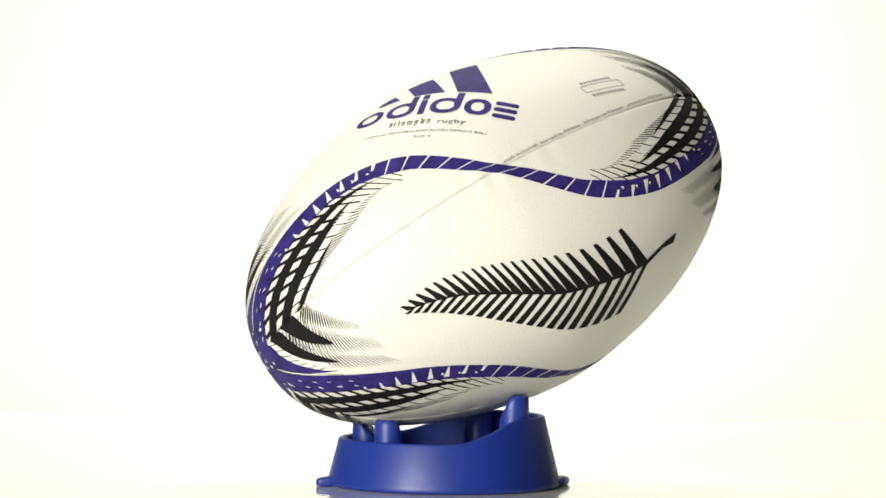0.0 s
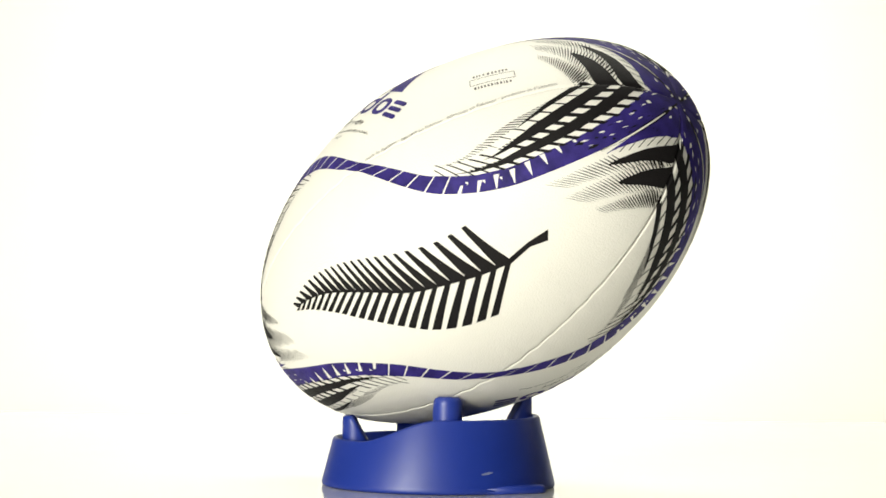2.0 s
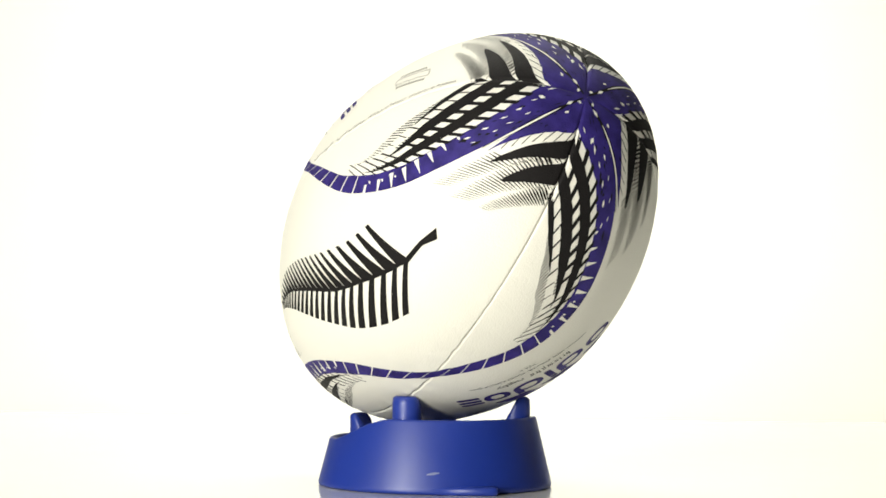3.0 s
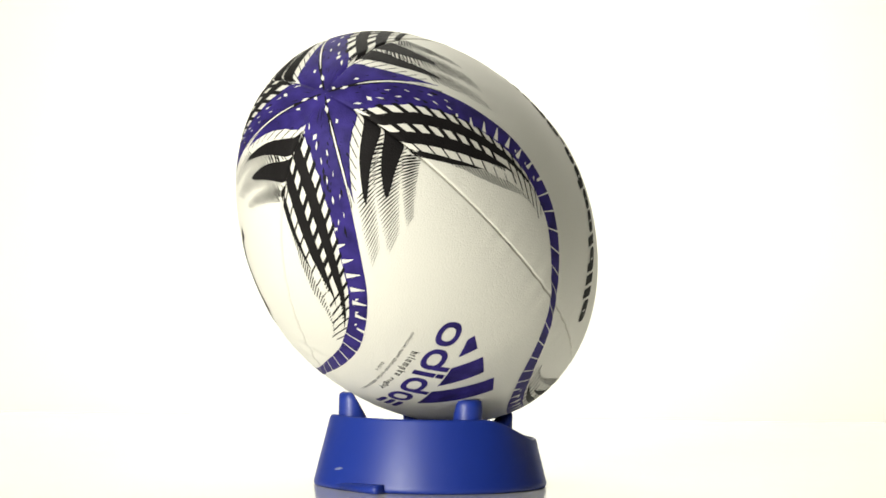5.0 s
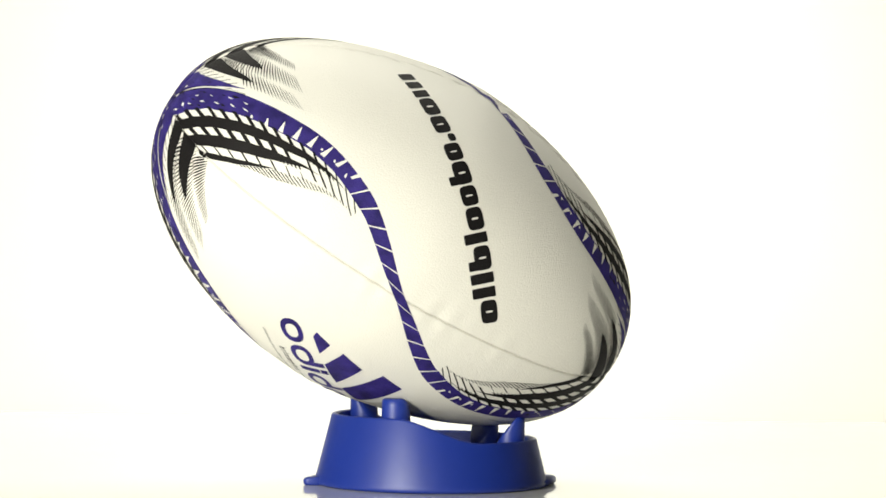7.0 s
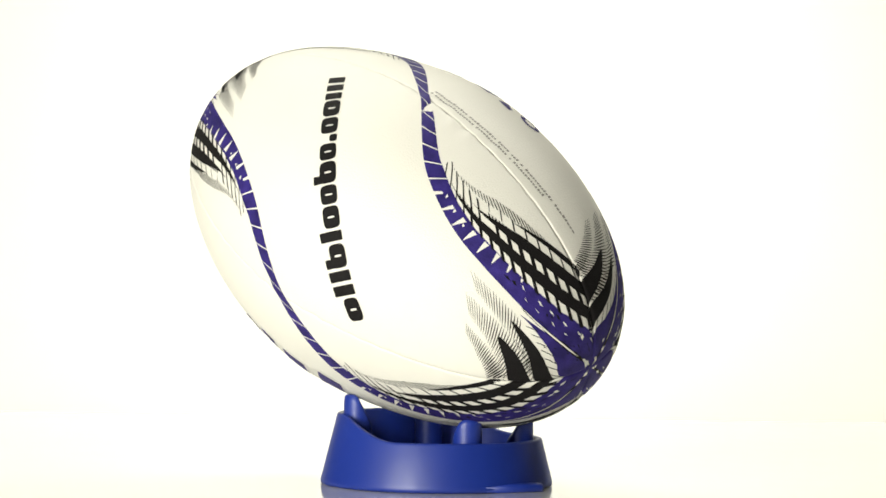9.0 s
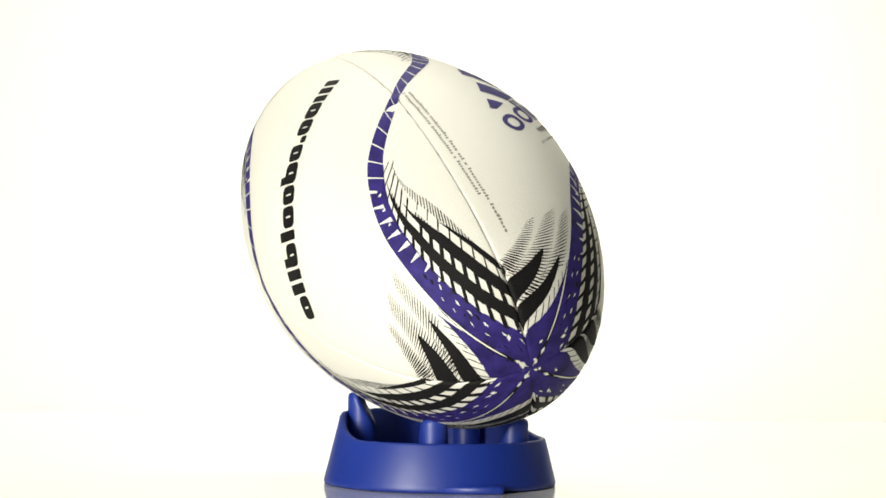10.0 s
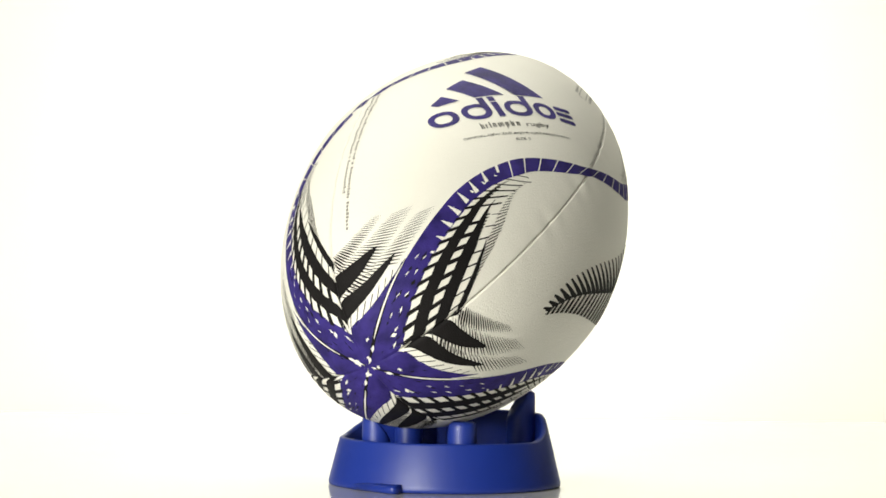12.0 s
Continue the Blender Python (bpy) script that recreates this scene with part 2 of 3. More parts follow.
def pattern(number, end):
    """The print at one end of one seam. end +1: the raised pole; -1: the low pole, where the pattern is turned half round."""
    seam, on = SEAM_AT[number], number if end > 0 else number - 1
    rng = random.Random(int(seam) + end)
    place = lambda U, R: (end * np.asarray(U, float), seam + end * np.asarray(R, float))
    purple, black, white = Ink(0.00012, True), Ink(0.00020, True), Ink(0.00026, True)

    # purple band from mid ball to the pole, one film
    us = np.concatenate([np.linspace(0, 0.90, 60), np.linspace(0.91, 0.979, 16), np.linspace(0.981, 0.9999999, 10)])
    ts = np.linspace(0, 1, 26) ** 2
    lo = np.where(us > 0.30, np.interp(us, C0U, C0R), INNER(np.clip(us, 0, .36)))
    lo = np.where(us > 0.979, 0, lo)
    purple.grid(*place(us[:, None] + 0 * ts, lo[:, None] + (OUTER(us) - lo)[:, None] * ts))
    # pale cuts across it: thin and slanted near mid ball, wedges from the inner edge further out
    def cut(U, t0, t1, w0, w1, lean):
        cs = []
        for dw, tt in ((-w0, t0), (w0, t0), (w1, t1), (-w1, t1)):
            ut = U + dw / 290.0 + lean * (tt - 0.5)
            l2 = float(np.interp(ut, C0U, C0R)) if ut > 0.30 else float(INNER(np.clip(ut, -.36, .36)))
            cs.append((ut, l2 + (float(OUTER(ut)) - l2) * tt))
        white.quad([place(*c) for c in cs])

    for c in range(6):
        cut(0.036 + 0.0575 * c, -0.03, 1.03, 0.52, 0.55 + 0.06 * c, -0.080 + 0.006 * c)
    for c, (t0, t1, w0, w1) in enumerate(((0.55, 1.03, 1.3, 1.9), (0.34, 1.03, 2.2, 0.9), (0.20, 0.96, 2.8, 0.5), (0.14, 0.90, 2.9, 0.4), (0.08, 0.80, 2.9, 0.4), (0.04, 0.60, 2.5, 0.4), (0.0, 0.36, 2.0, 0.5), (0.05, 0.2, 1.4, 0.8))):
        cut(0.376 + 0.0575 * c, t0, t1, w0, w1, -0.046 + 0.010 * c)
        if c < 3:
            # a nick beside the cut, where the print is chipped
            cut(0.376 + 0.0575 * c + 0.018, 0.30 + 0.1 * rng.random(), 0.52, 1.5, 0.5, 0.0)
    ts = np.linspace(0, 1, 26) ** 2
    fu, fr = np.array([.979, .968, .952, .93, .90, .868, .84]), np.array([0, 22, 31.5, 37, 40.8, 43.4, 44.6])
    arm = Ink(0.00012, True)
    us = np.concatenate([np.linspace(0.83, 0.92, 8), np.linspace(0.925, 0.977, 12), np.linspace(0.979, 0.9999999, 8)])
    lo = np.interp(us, fu[::-1], fr[::-1])
    lo = np.where(us > 0.979, 0, lo)
    arm.grid(*place(us[:, None] + 0 * ts, -(lo[:, None] + (45.0 - lo)[:, None] * ts)))
    arm.done("star_arm", PURPLE, "mottled purple printed star arm", on + 1 if end < 0 else on - 1)
    # pale line along the arm of the star, and flecks
    def polar(d, w):
        """d millimetres from the pole along the arm, w across it."""
        d, w = np.asarray(d, float), np.asarray(w, float)
        u = (1 - (d / 1000 / RADIUS) ** (1 / ROOT)) ** (1 / POW)
        return u, OUTER(u) + 0.3 + np.degrees(w / d)

    # black brushed spine, and the thin pale line in it
    ds = np.linspace(2.2, 54, 30)
    hw = np.interp(ds, [2, 8, 20, 34, 54], [0.5, 0.7, 1.35, 1.2, 0.5])
    lo, hi = [sign * hw * np.array([rng.uniform(0.55, 1.15) for _ in ds]) for sign in (-1, 1)]
    black.grid(*place(*polar(np.stack([ds, ds], 1), np.stack([lo, hi], 1))))
    ds = np.linspace(16.5, 56, 20)
    hw = np.interp(ds, [16, 24, 44, 56], [0.1, 0.42, 0.42, 0.05])
    white.grid(*place(*polar(np.stack([ds, ds], 1), np.stack([-hw, hw], 1))))
    d0 = rng.uniform(7.0, 9.0)
    white.quad([place(*polar(d0, -0.5)), place(*polar(d0 + 2.4, -1.25)), place(*polar(d0 + 4.6, -0.4)), place(*polar(d0 + 2.2, 0.5))], 1.0)
    if rng.random() < 0.6:
        d0 = rng.uniform(14, 17)
        white.quad([place(*polar(d0, 3.2)), place(*polar(d0 + 1.6, 2.6)), place(*polar(d0 + 2.6, 3.3)), place(*polar(d0 + 1.0, 4.2))], 1.0)
    # short dark brush flecks over the arm
    for _ in range(12):
        d0, w0 = rng.uniform(10, 40), rng.uniform(-0.2, 0.2)
        w0 *= d0
        if abs(w0) < 1.6:
            continue
        ln, wd = rng.uniform(0.8, 2.6), rng.uniform(0.15, 0.45)
        black.quad([place(*polar(d0, w0)), place(*polar(d0 + ln * 0.5, w0 - wd)), place(*polar(d0 + ln, w0 + 0.3)), place(*polar(d0 + ln * 0.4, w0 + wd))], 1.0)
    # dark specks in the purple
    for _ in range(30):
        u0 = 1 - rng.uniform(0.06, 0.55) ** 2
        r0 = rng.uniform(8, 43)
        if u0 < 0.979 and r0 < float(np.interp(u0, C0U, C0R)) + 3 or r0 > float(OUTER(u0)) - 2:
            continue
        q = math.sqrt(1 - u0)
        a, b = 0.026 * q * rng.uniform(0.4, 1.8), rng.uniform(0.3, 1.1)
        black.quad([place(u0 - a, r0), place(u0, r0 - b), place(min(u0 + a, 0.9995), r0 + 0.5), place(u0 + a * 0.2, r0 + b)])
    for k, size, first, last in ((-0.17, 0.72, 0, 6), (-0.34, 0.5, 2, 6)):
        for c in range(first, last):
            m = 0.02 + c * 0.0735 + rng.uniform(-0.012, 0.012)
            wd, hd = 0.026 * size * rng.uniform(0.5, 1.1), 0.035 * size * rng.uniform(0.6, 1.1)
            kk, mm = np.array([[k - hd, k - hd], [k + hd, k + hd]]), np.array([[m, m + wd], [m + 0.012, m + 0.012 + wd * 0.8]])
            u, r = lane(kk, np.clip(mm, 0, 1))
            white.grid(*place(u, np.maximum(r, 0.4)))
    for u0, r0, a, b in ((0.975, 22, 0.004, 2.2),):
        white.quad([place(u0 - a, r0 - b), place(u0 + a * 0.4, r0 - b), place(u0 + a, r0 + b), place(u0 - a * 0.4, r0 + b)])

    if end < 0:
        ln = LOW_POLE[number]
        white.quad([place(*polar(0.9, 0.0)), place(*polar(ln * 0.7, -ln * 0.17)), place(*polar(ln, 0.0)), place(*polar(ln * 0.7, ln * 0.17))], 1.0)

    # tread: two black stripes, three rows of slanted pale blocks parted by black ribs
    def stripe(k0, k1, thin, m1):
        """A stripe from the seam; beyond thin its inner side tapers off towards the purple."""
        mm = m1 * np.linspace(0, 1, 46)[:, None] ** 1.7
        kk = np.linspace(0, 1, 4)[None]
        wide = (k1 - k0) * (1 - np.clip((mm - thin) / (m1 - thin), 0, 0.96) ** 1.3)
        u, r = lane(k0 + wide * kk, mm + 0 * kk)
        black.grid(*place(u, np.maximum(r, 0)))

    def rib(k0, k1, d0, d1, lean, n=4):
        """A bar across the tread; d: millimetres from the tread's far end; lean: run outwards per run inwards."""
        kk = np.linspace(k0, k1, n)
        far = LONG0 + (LONG1 - LONG0) * kk
        run = lean * float(np.interp(1 - d0 / LONG0, WIDE_M, WIDE)) * (kk - k0)
        d = np.stack([d0 - run, d1 - run], 1)
        m = np.clip(1 - d / far[:, None], 0, 1)
        if m.max() <= 0:
            return
        u, r = lane(kk[:, None] + 0 * m, m)
        black.grid(*place(u, np.maximum(r, 0)))

    for k0, k1, thin, m1 in ((0.15, 0.385, 0.60, 0.92), (0.54, 0.78, 0.42, 0.74)):
        stripe(k0, k1, thin, m1)
        # the tapering side is combed into fine slanted lines
        far = LONG0 + (LONG1 - LONG0) * k0
        d = (1 - m1) * far + 12
        while d < (1 - thin) * far:
            f = 1 - (d / far - (1 - m1)) / (m1 - thin)
            rib(k0 + (k1 - k0) * 0.3 * (1 - f), k0 + (k1 - k0) * (0.95 - 0.35 * f), d + 1.2, d, 1.3, 4)
            d += 2.4
    # tapering stroke along the inner edge
    mm, kk = np.linspace(0, 0.46, 16), np.linspace(0, 1, 4)
    K = 0.93 + kk[None] * (0.15 * (1 - mm[:, None] / 0.46) ** 0.8 + 0.012)
    u, r = lane(K, mm[:, None] + 0 * kk)
    black.grid(*place(u, np.maximum(r, 0)))
    # long ribs that run out beyond the stripes
    pitch = 8.3
    for c in range(6):
        d = 4 + c * pitch
        local = float(np.interp(1 - d / LONG0, WIDE_M, WIDE))
        rib(-0.02, min(1.5, (8.0 + 1.6 * c) / local), d + 1.5, d + 0.3 - 0.10 * c, 1.15, 8)
    # ribs between the pale blocks
    for row, (k0, k1) in enumerate(((-0.05, 0.16), (0.375, 0.55), (0.77, 0.98))):
        for c in range(19):
            d = 4 + c * pitch + (0, -4.5, -9)[row]
            if d < (36, 42, 34)[row]:
                continue
            thick = (3.0, 3.3, 1.2)[row] * min(1, 0.35 + (d - 34) / 36)
            rib(k0, k1, d + thick, d, (1.25, 1.25, 1.2)[row])
    # fine slanted hatching along the inner edge of the tread
    d = 6.0
    while d < LONG1 - 4:
        f = d / LONG1
        ln = (0.08 + 0.22 * math.sin(math.pi * min(1, f * 1.15)) ** 2) * rng.uniform(0.92, 1.06)
        start = 0.97 if f > 0.45 else 0.97 - 0.5 * (0.45 - f)
        rib(start, start + ln * (0.55 + 0.45 * f), d + 1.1 * (0.6 + 0.4 * f), d, 1.7, 3)
        d += 2.3
    # feathered brush strokes on the other side of the seam: flow lines mirror the tread's
    def brush(q0, q1, reach, hatch):
        """q: seam start in lane units; reach: how far the solid part runs; hatch: how far the hair runs."""
        n, length = 5, 20
        M, K = np.meshgrid(np.linspace(0, 1, length) ** 1.6, np.linspace(0, 1, n), indexing="ij")
        Q = q0 + (q1 - q0) * (0.36 + (K - 0.36) * (1 - M) ** 0.65)
        u, r = flow(Q, M * reach)
        black.grid(*place(u, -r))
        # hairs combed at one slant off both flanks and past the end
        hairs = int(6 + 30 * hatch)
        for h in range(hairs):
            f = h / hairs
            m = 0.03 + (hatch - 0.03) * f
            q = q0 + (q1 - q0) * 0.44
            wide = (q1 - q0) * rng.uniform(0.72, 0.82) * (1 - 0.55 * f)
            ta, tb = np.linspace(-1, 0.25 if q0 < 0.2 and f < 0.42 else 1, 4), np.array([0.0, 1.0])
            Q2 = q - wide * ta[:, None] + 0 * tb
            lean = 0.085 * (q1 - q0) / 0.34 * (1 - 0.2 * f)
            M2 = m + lean * ta[:, None] + tb[None] * 0.0215 * (1.05 - 0.76 * f) * (1 - 0.72 * np.abs(ta[:, None]))
            u, r = flow(Q2, np.maximum(M2, 0))
            black.grid(*place(u, -r))

    brush(0.10, 0.45, 0.50, 0.85)
    brush(0.50, 0.88, 0.42, 0.75)
    brush(0.94, 1.14, 0.03, 0.58)
    # slanted pale blocks between purple and the first stroke are parted by thin black ribs
    for c in range(7):
        m = 0.012 + c * 0.062
        ta, tb = np.linspace(0, 1, 4), np.array([0.0, 1.0])
        u, r = flow(-0.10 + (0.23 - 0.012 * c) * ta[:, None] + 0 * tb, m + 0.045 * ta[:, None] + tb[None] * 0.0085)
        black.grid(*place(u, -r))
    purple.done("purple_band", PURPLE, "mottled purple printed band", on)
    black.done("tread_print", BLACK, "black tyre-tread and brush-stroke print", on)
    white.done("pale_fleck", LEATHER, "white flecks in the purple print", on)


F0U, F0R = np.array([.979, .966, .952, .932, .905, .865, .81, .74, .66, .57]), np.array([0, 17, 27, 34, 38.5, 42.5, 45.5, 48, 50, 51.5])
F1U, F1R = np.array([.855, .835, .81, .77, .73, .68, .62, .55]), np.array([0, 8, 14, 20, 24, 27.5, 31, 34])
M0, M1 = by_length(F0U, F0R), by_length(F1U, F1R)


def flow(q, m):
    """A place among the brush strokes: q 0 at the purple to 1 furthest from the pole, m 0 at the seam outwards."""
    q, m = np.asarray(q, float), np.clip(np.asarray(m, float), 0, 1)
    a = np.interp(m, M0[0], M0[1]), np.interp(m, M0[0], M0[2])
    b = np.interp(m, M1[0], M1[1]), np.interp(m, M1[0], M1[2])
    # even spacing along the skin, not along the axis
    ra, rb = [np.arccos(np.clip(x, 0, 1)) for x in (a[0], b[0])]
    return np.cos(ra + (rb - ra) * q), a[1] + (b[1] - a[1]) * q


for k in range(4):
    for end in (1, -1):
        pattern(k, end)


def stitching():
    """A raised thread line down the groove of each seam."""
    for k in range(4):
        v, f = [], []
        n = 0
        for u in np.linspace(-0.84, 0.84, 170):
            if abs(u) < 0.03:
                continue
            du, dw = 0.0035, 0.22
            c = on_ball(np.array([u - du, u + du, u + du, u - du]), SEAM_AT[k] + np.array([-dw, -dw * 0.2, dw, dw * 0.2]), 0.0002)
            v += [tuple(p) for p in c]
            f.append((n, n + 1, n + 2, n + 3))
            n += 4
        raw("stitching", v, f, STITCH, ball, "pale stitched seam thread")


stitching()


# fern leaf on the panel between two seams
def fern():
    ink = Ink(0.0002)
    fl = Flat(ink, SEAM + 136.5)
    # x runs from the stalk's joint (0) to the leaf's tip (1)
    x = (0, .095, .19, .333, .476, .619, .762, .905, 1)
    sp = knots(x, (55.4, 38.7, 21.3, .9, -17, -33.2, -49.6, -67.0, -78.0)), knots(x, (16.2, 12.9, 7.5, .5, -8.9, -16.8, -23.4, -26.2, -25.9))
    tp = knots(x, (46.1, 28, 10.4, -9, -25.6, -41.2, -57.4, -73.8, -83.4)), knots(x, (-12.2, -13.7, -18.7, -25.7, -31.3, -34.7, -35.4, -31.2, -26.9))
    lw = knots(x, (30.2, 13.8, -1.9, -18.9, -34.1, -48.2, -61.0, -73.2, -81.6)), knots(x, (37.1, 32.9, 25.4, 12.6, .8, -9.7, -17.3, -22.4, -24.6))
    n = 22
    x = np.arange(n + 1) / n
    P = lambda c, t: np.array((float(c[0](t)), float(c[1](t))))
    for i in range(n):
        a, b = x[i], x[i + 1]
        d = b - a
        # upper barb: broad at the rib, narrower at its cut tip
        r0, r1 = P(sp, a), P(sp, b)
        t0, t1 = P(tp, a), P(tp, a + 0.30 * d)
        mid0, mid1 = r0 * 0.5 + t0 * 0.5, r0 * 0.5 + t0 * 0.5 + (r1 - r0) * 0.62
        fl.quad([t0, mid0, mid1, t1])
        fl.quad([mid0, r0, r1, mid1])
        # lower barb: narrow at the rib, broad at its end
        r0, r1 = P(sp, a), P(sp, a + 0.42 * d)
        t0, t1 = P(lw, a - 0.1 * d), P(lw, a + 0.56 * d)
        fl.quad([r0, t0, t1, r1])
    # rib and stalk
    for i in range(30):
        a, b = i / 30, (i + 1) / 30
        w0, w1 = 0.9 * (1 - a) + 0.35, 0.9 * (1 - b) + 0.35
        p, q = P(sp, a), P(sp, b)
        nrm = np.array((p[1] - q[1], q[0] - p[0]))
        nrm /= np.hypot(*nrm)
        fl.quad([p + nrm * w0, p - nrm * w0, q - nrm * w1, q + nrm * w1])
    fl.quad([(54.0, 17.6), (55.4, 14.6), (67.5, 13.2), (67.0, 15.8)])
    fl.quad([(67.0, 15.8), (67.5, 13.2), (79.2, 13.6), (75.6, 18.4)])
    ink.done("fern_print", BLACK, "black fern leaf print", 1)


fern()


# lettering drawn as plain rounded bars, and legible small print set in type
def bar(fl, o, T, D, t0, t1, d0, d1, corner=0.0):
    p = lambda t, d: np.array(o) + np.array(T) * t + np.array(D) * d
    c = corner
    if c <= 0:
        fl.quad([p(t0, d0), p(t1, d0), p(t1, d1), p(t0, d1)])
        return
    n = 14
    x = -np.cos(np.linspace(0, math.pi, n + 1))
    hw, hh = (t1 - t0) / 2, abs(d1 - d0) / 2
    c = min(c, hw, hh)
    edge = np.clip((np.abs(x) * hw - (hw - c)) / c, 0, 1)
    half = hh - c + c * np.sqrt(1 - edge**2)
    y = np.linspace(-1, 1, 5)
    t, d = (t0 + t1) / 2 + x[:, None] * hw + 0 * y, (d0 + d1) / 2 + half[:, None] * y
    fl.ink.grid(*fl.at(o[0] + T[0] * t + D[0] * d, o[1] + T[1] * t + D[1] * d))


def ring(fl, o, T, D, t0, t1, d0, d1, wall_t, wall_d, power=2.3):
    """A plain ring of ink between two rounded outlines."""
    a = np.linspace(0, 2 * math.pi, 49)
    c, e = np.sign(np.cos(a)) * np.abs(np.cos(a)) ** (2 / power), np.sign(np.sin(a)) * np.abs(np.sin(a)) ** (2 / power)
    k = np.linspace(0, 1, 3)[:, None]
    t = (t0 + t1) / 2 + c * ((t1 - t0) / 2 - wall_t * k)
    d = (d0 + d1) / 2 + e * ((d1 - d0) / 2 - wall_d * k)
    fl.ink.grid(*fl.at(o[0] + T[0] * t + D[0] * d, o[1] + T[1] * t + D[1] * d))


def type_on(fl, text, o, T, D, t0, t1, d, size):
    """Sets text in the built-in font along T with its baseline at d, as flat ink."""
    cu = bpy.data.curves.new("type", "FONT")
    cu.body, cu.size, cu.resolution_u = text, 1.0, 2
    ob = bpy.data.objects.new("type", cu)
    scene.collection.objects.link(ob)
    bpy.context.view_layer.update()
    me = ob.evaluated_get(bpy.context.evaluated_depsgraph_get()).to_mesh()
    xy = np.array([v.co[:2] for v in me.vertices])
    faces = [tuple(p.vertices) for p in me.polygons]
    ob.evaluated_get(bpy.context.evaluated_depsgraph_get()).to_mesh_clear()
    bpy.data.objects.remove(ob)
    bpy.data.curves.remove(cu)
    k = (t1 - t0) / (xy[:, 0].max() - xy[:, 0].min())
    t, dd = t0 + (xy[:, 0] - xy[:, 0].min()) * k, d - xy[:, 1] * size
    s = o[0] + T[0] * t + D[0] * dd
    w = o[1] + T[1] * t + D[1] * dd
    ink = fl.ink
    ink.v.append(on_ball(*fl.at(s, w), ink.lift, 0.0))
    ink.f += [tuple(i + ink.n for i in f) for f in faces]
    ink.n += len(s)


def maker_mark(middle, turned):
    o, T, D = (-44.4, -15.2), (0.724, 0.690), (-0.690, 0.724)
    p = lambda t, d: (o[0] + T[0] * t + D[0] * d, o[1] + T[1] * t + D[1] * d)
    for c in (((43, -49), (57, -55), (78, -18.5), (58.5, -18.5)), ((23, -33), (36.5, -39.5), (51.5, -18.5), (33, -18.5)), ((8, -21.5), (17, -27), (24, -18.5), (11, -18.5))):
        ink = Ink(0.0002)
        Flat(ink, middle, turned).quad([p(*q) for q in c])
        ink.done("mark_bar", PURPLE, "slanted purple printed bar", 2 if turned else 0)
    # six plain shapes stand for the name: rings, bars and a block
    for t0, t1, stem in ((0, 17.0, None), (19.5, 37, 33), (39.5, 43.5, 39.5), (46, 63.5, 59.5), (65.5, 80, None), (81.5, 94, None)):
        ink = Ink(0.0002)
        fl = Flat(ink, middle, turned)
        if t1 - t0 > 14:
            ring(fl, o, T, D, t0, t1, -12.8, 0.2, 3.7, 2.9)
        elif t1 - t0 > 5:
            for d in (-12.6, -7.9, -3.0):
                bar(fl, o, T, D, t0, t1, d, d + 3.1, 1.4)
        else:
            bar(fl, o, T, D, t0, t1, -12.5, 0)
        if stem is not None:
            bar(fl, o, T, D, stem, stem + 4, -17.6, -13.2 if t1 - t0 < 5 else -6)
        ink.done("mark_block", PURPLE, "plain purple printed shape", 2 if turned else 0)
    ink = Ink(0.0002)
    fl = Flat(ink, middle, turned)
    t = 24.6
    for n, tall in ((2, 1), (1.6, 0), (1, 1), (2.4, 0), (3.6, 0), (2.6, -1), (2.6, 1), (2.6, 0)):
        if n > 0:
            for k in range(max(1, round(n / 1.2))):
                bar(fl, o, T, D, t + 0.15 + 1.2 * k, t + 0.75 + 1.2 * k, 4.6 - (1.3 if tall > 0 and k == 0 else 0), 7.6 + (1.2 if tall < 0 and k == 0 else 0))
            bar(fl, o, T, D, t + 0.15, t + n - 0.2, 4.6, 5.1)
        t += abs(n) + 0.95
    type_on(fl, "rugby", o, T, D, 53.4, 69.3, 7.6, 4.3)
    type_on(fl, "OFFICIAL NEW ZEALAND RUGBY REPLICA BALL", o, T, D, 11, 82.5, 13.4, 2.3)
    type_on(fl, "SIZE 5", o, T, D, 41.5, 51.5, 17.4, 2.3)
    ink.done("small_print", BLACK, "small black printed lettering", 2 if turned else 0)


def side_mark():
    """Heavy black blocks along the panel opposite the fern."""
    o, T, D = (-54.0, -55.0), (0.676, 0.737), (-0.737, 0.676)
    t = 0.0
    for wide, tall in ((12.2, 0), (6.4, 1), (6.4, 1), (12.6, 1), (6.4, 1), (12.0, 0), (10.8, 0), (12.8, 1), (10.2, 0), (4.6, 2), (10.8, 0), (11.6, 0), (18.6, 3)):
        ink = Ink(0.0002)
        fl = Flat(ink, SEAM - 44)
        if tall == 3:
            for k in (0.0, 6.8, 13.6):
                bar(fl, o, T, D, t + k, t + k + 5.0, -9.8, 0, 0.8)
        elif tall == 2:
            bar(fl, o, T, D, t, t + wide, -4.4, 0, 1.2)
        elif wide < 7:
            bar(fl, o, T, D, t + 0.5, t + wide - 0.5, -13.6, 0, 0.5)
        else:
            ring(fl, o, T, D, t, t + wide, -9.9, 0, wide * 0.455, 2.9, 4.0)
            if tall == 1:
                bar(fl, o, T, D, t + 0.3, t + 5.2, -13.6, -5, 0.4)
        ink.done("side_block", BLACK, "heavy black printed shape", 3)
        t += wide + 1.0


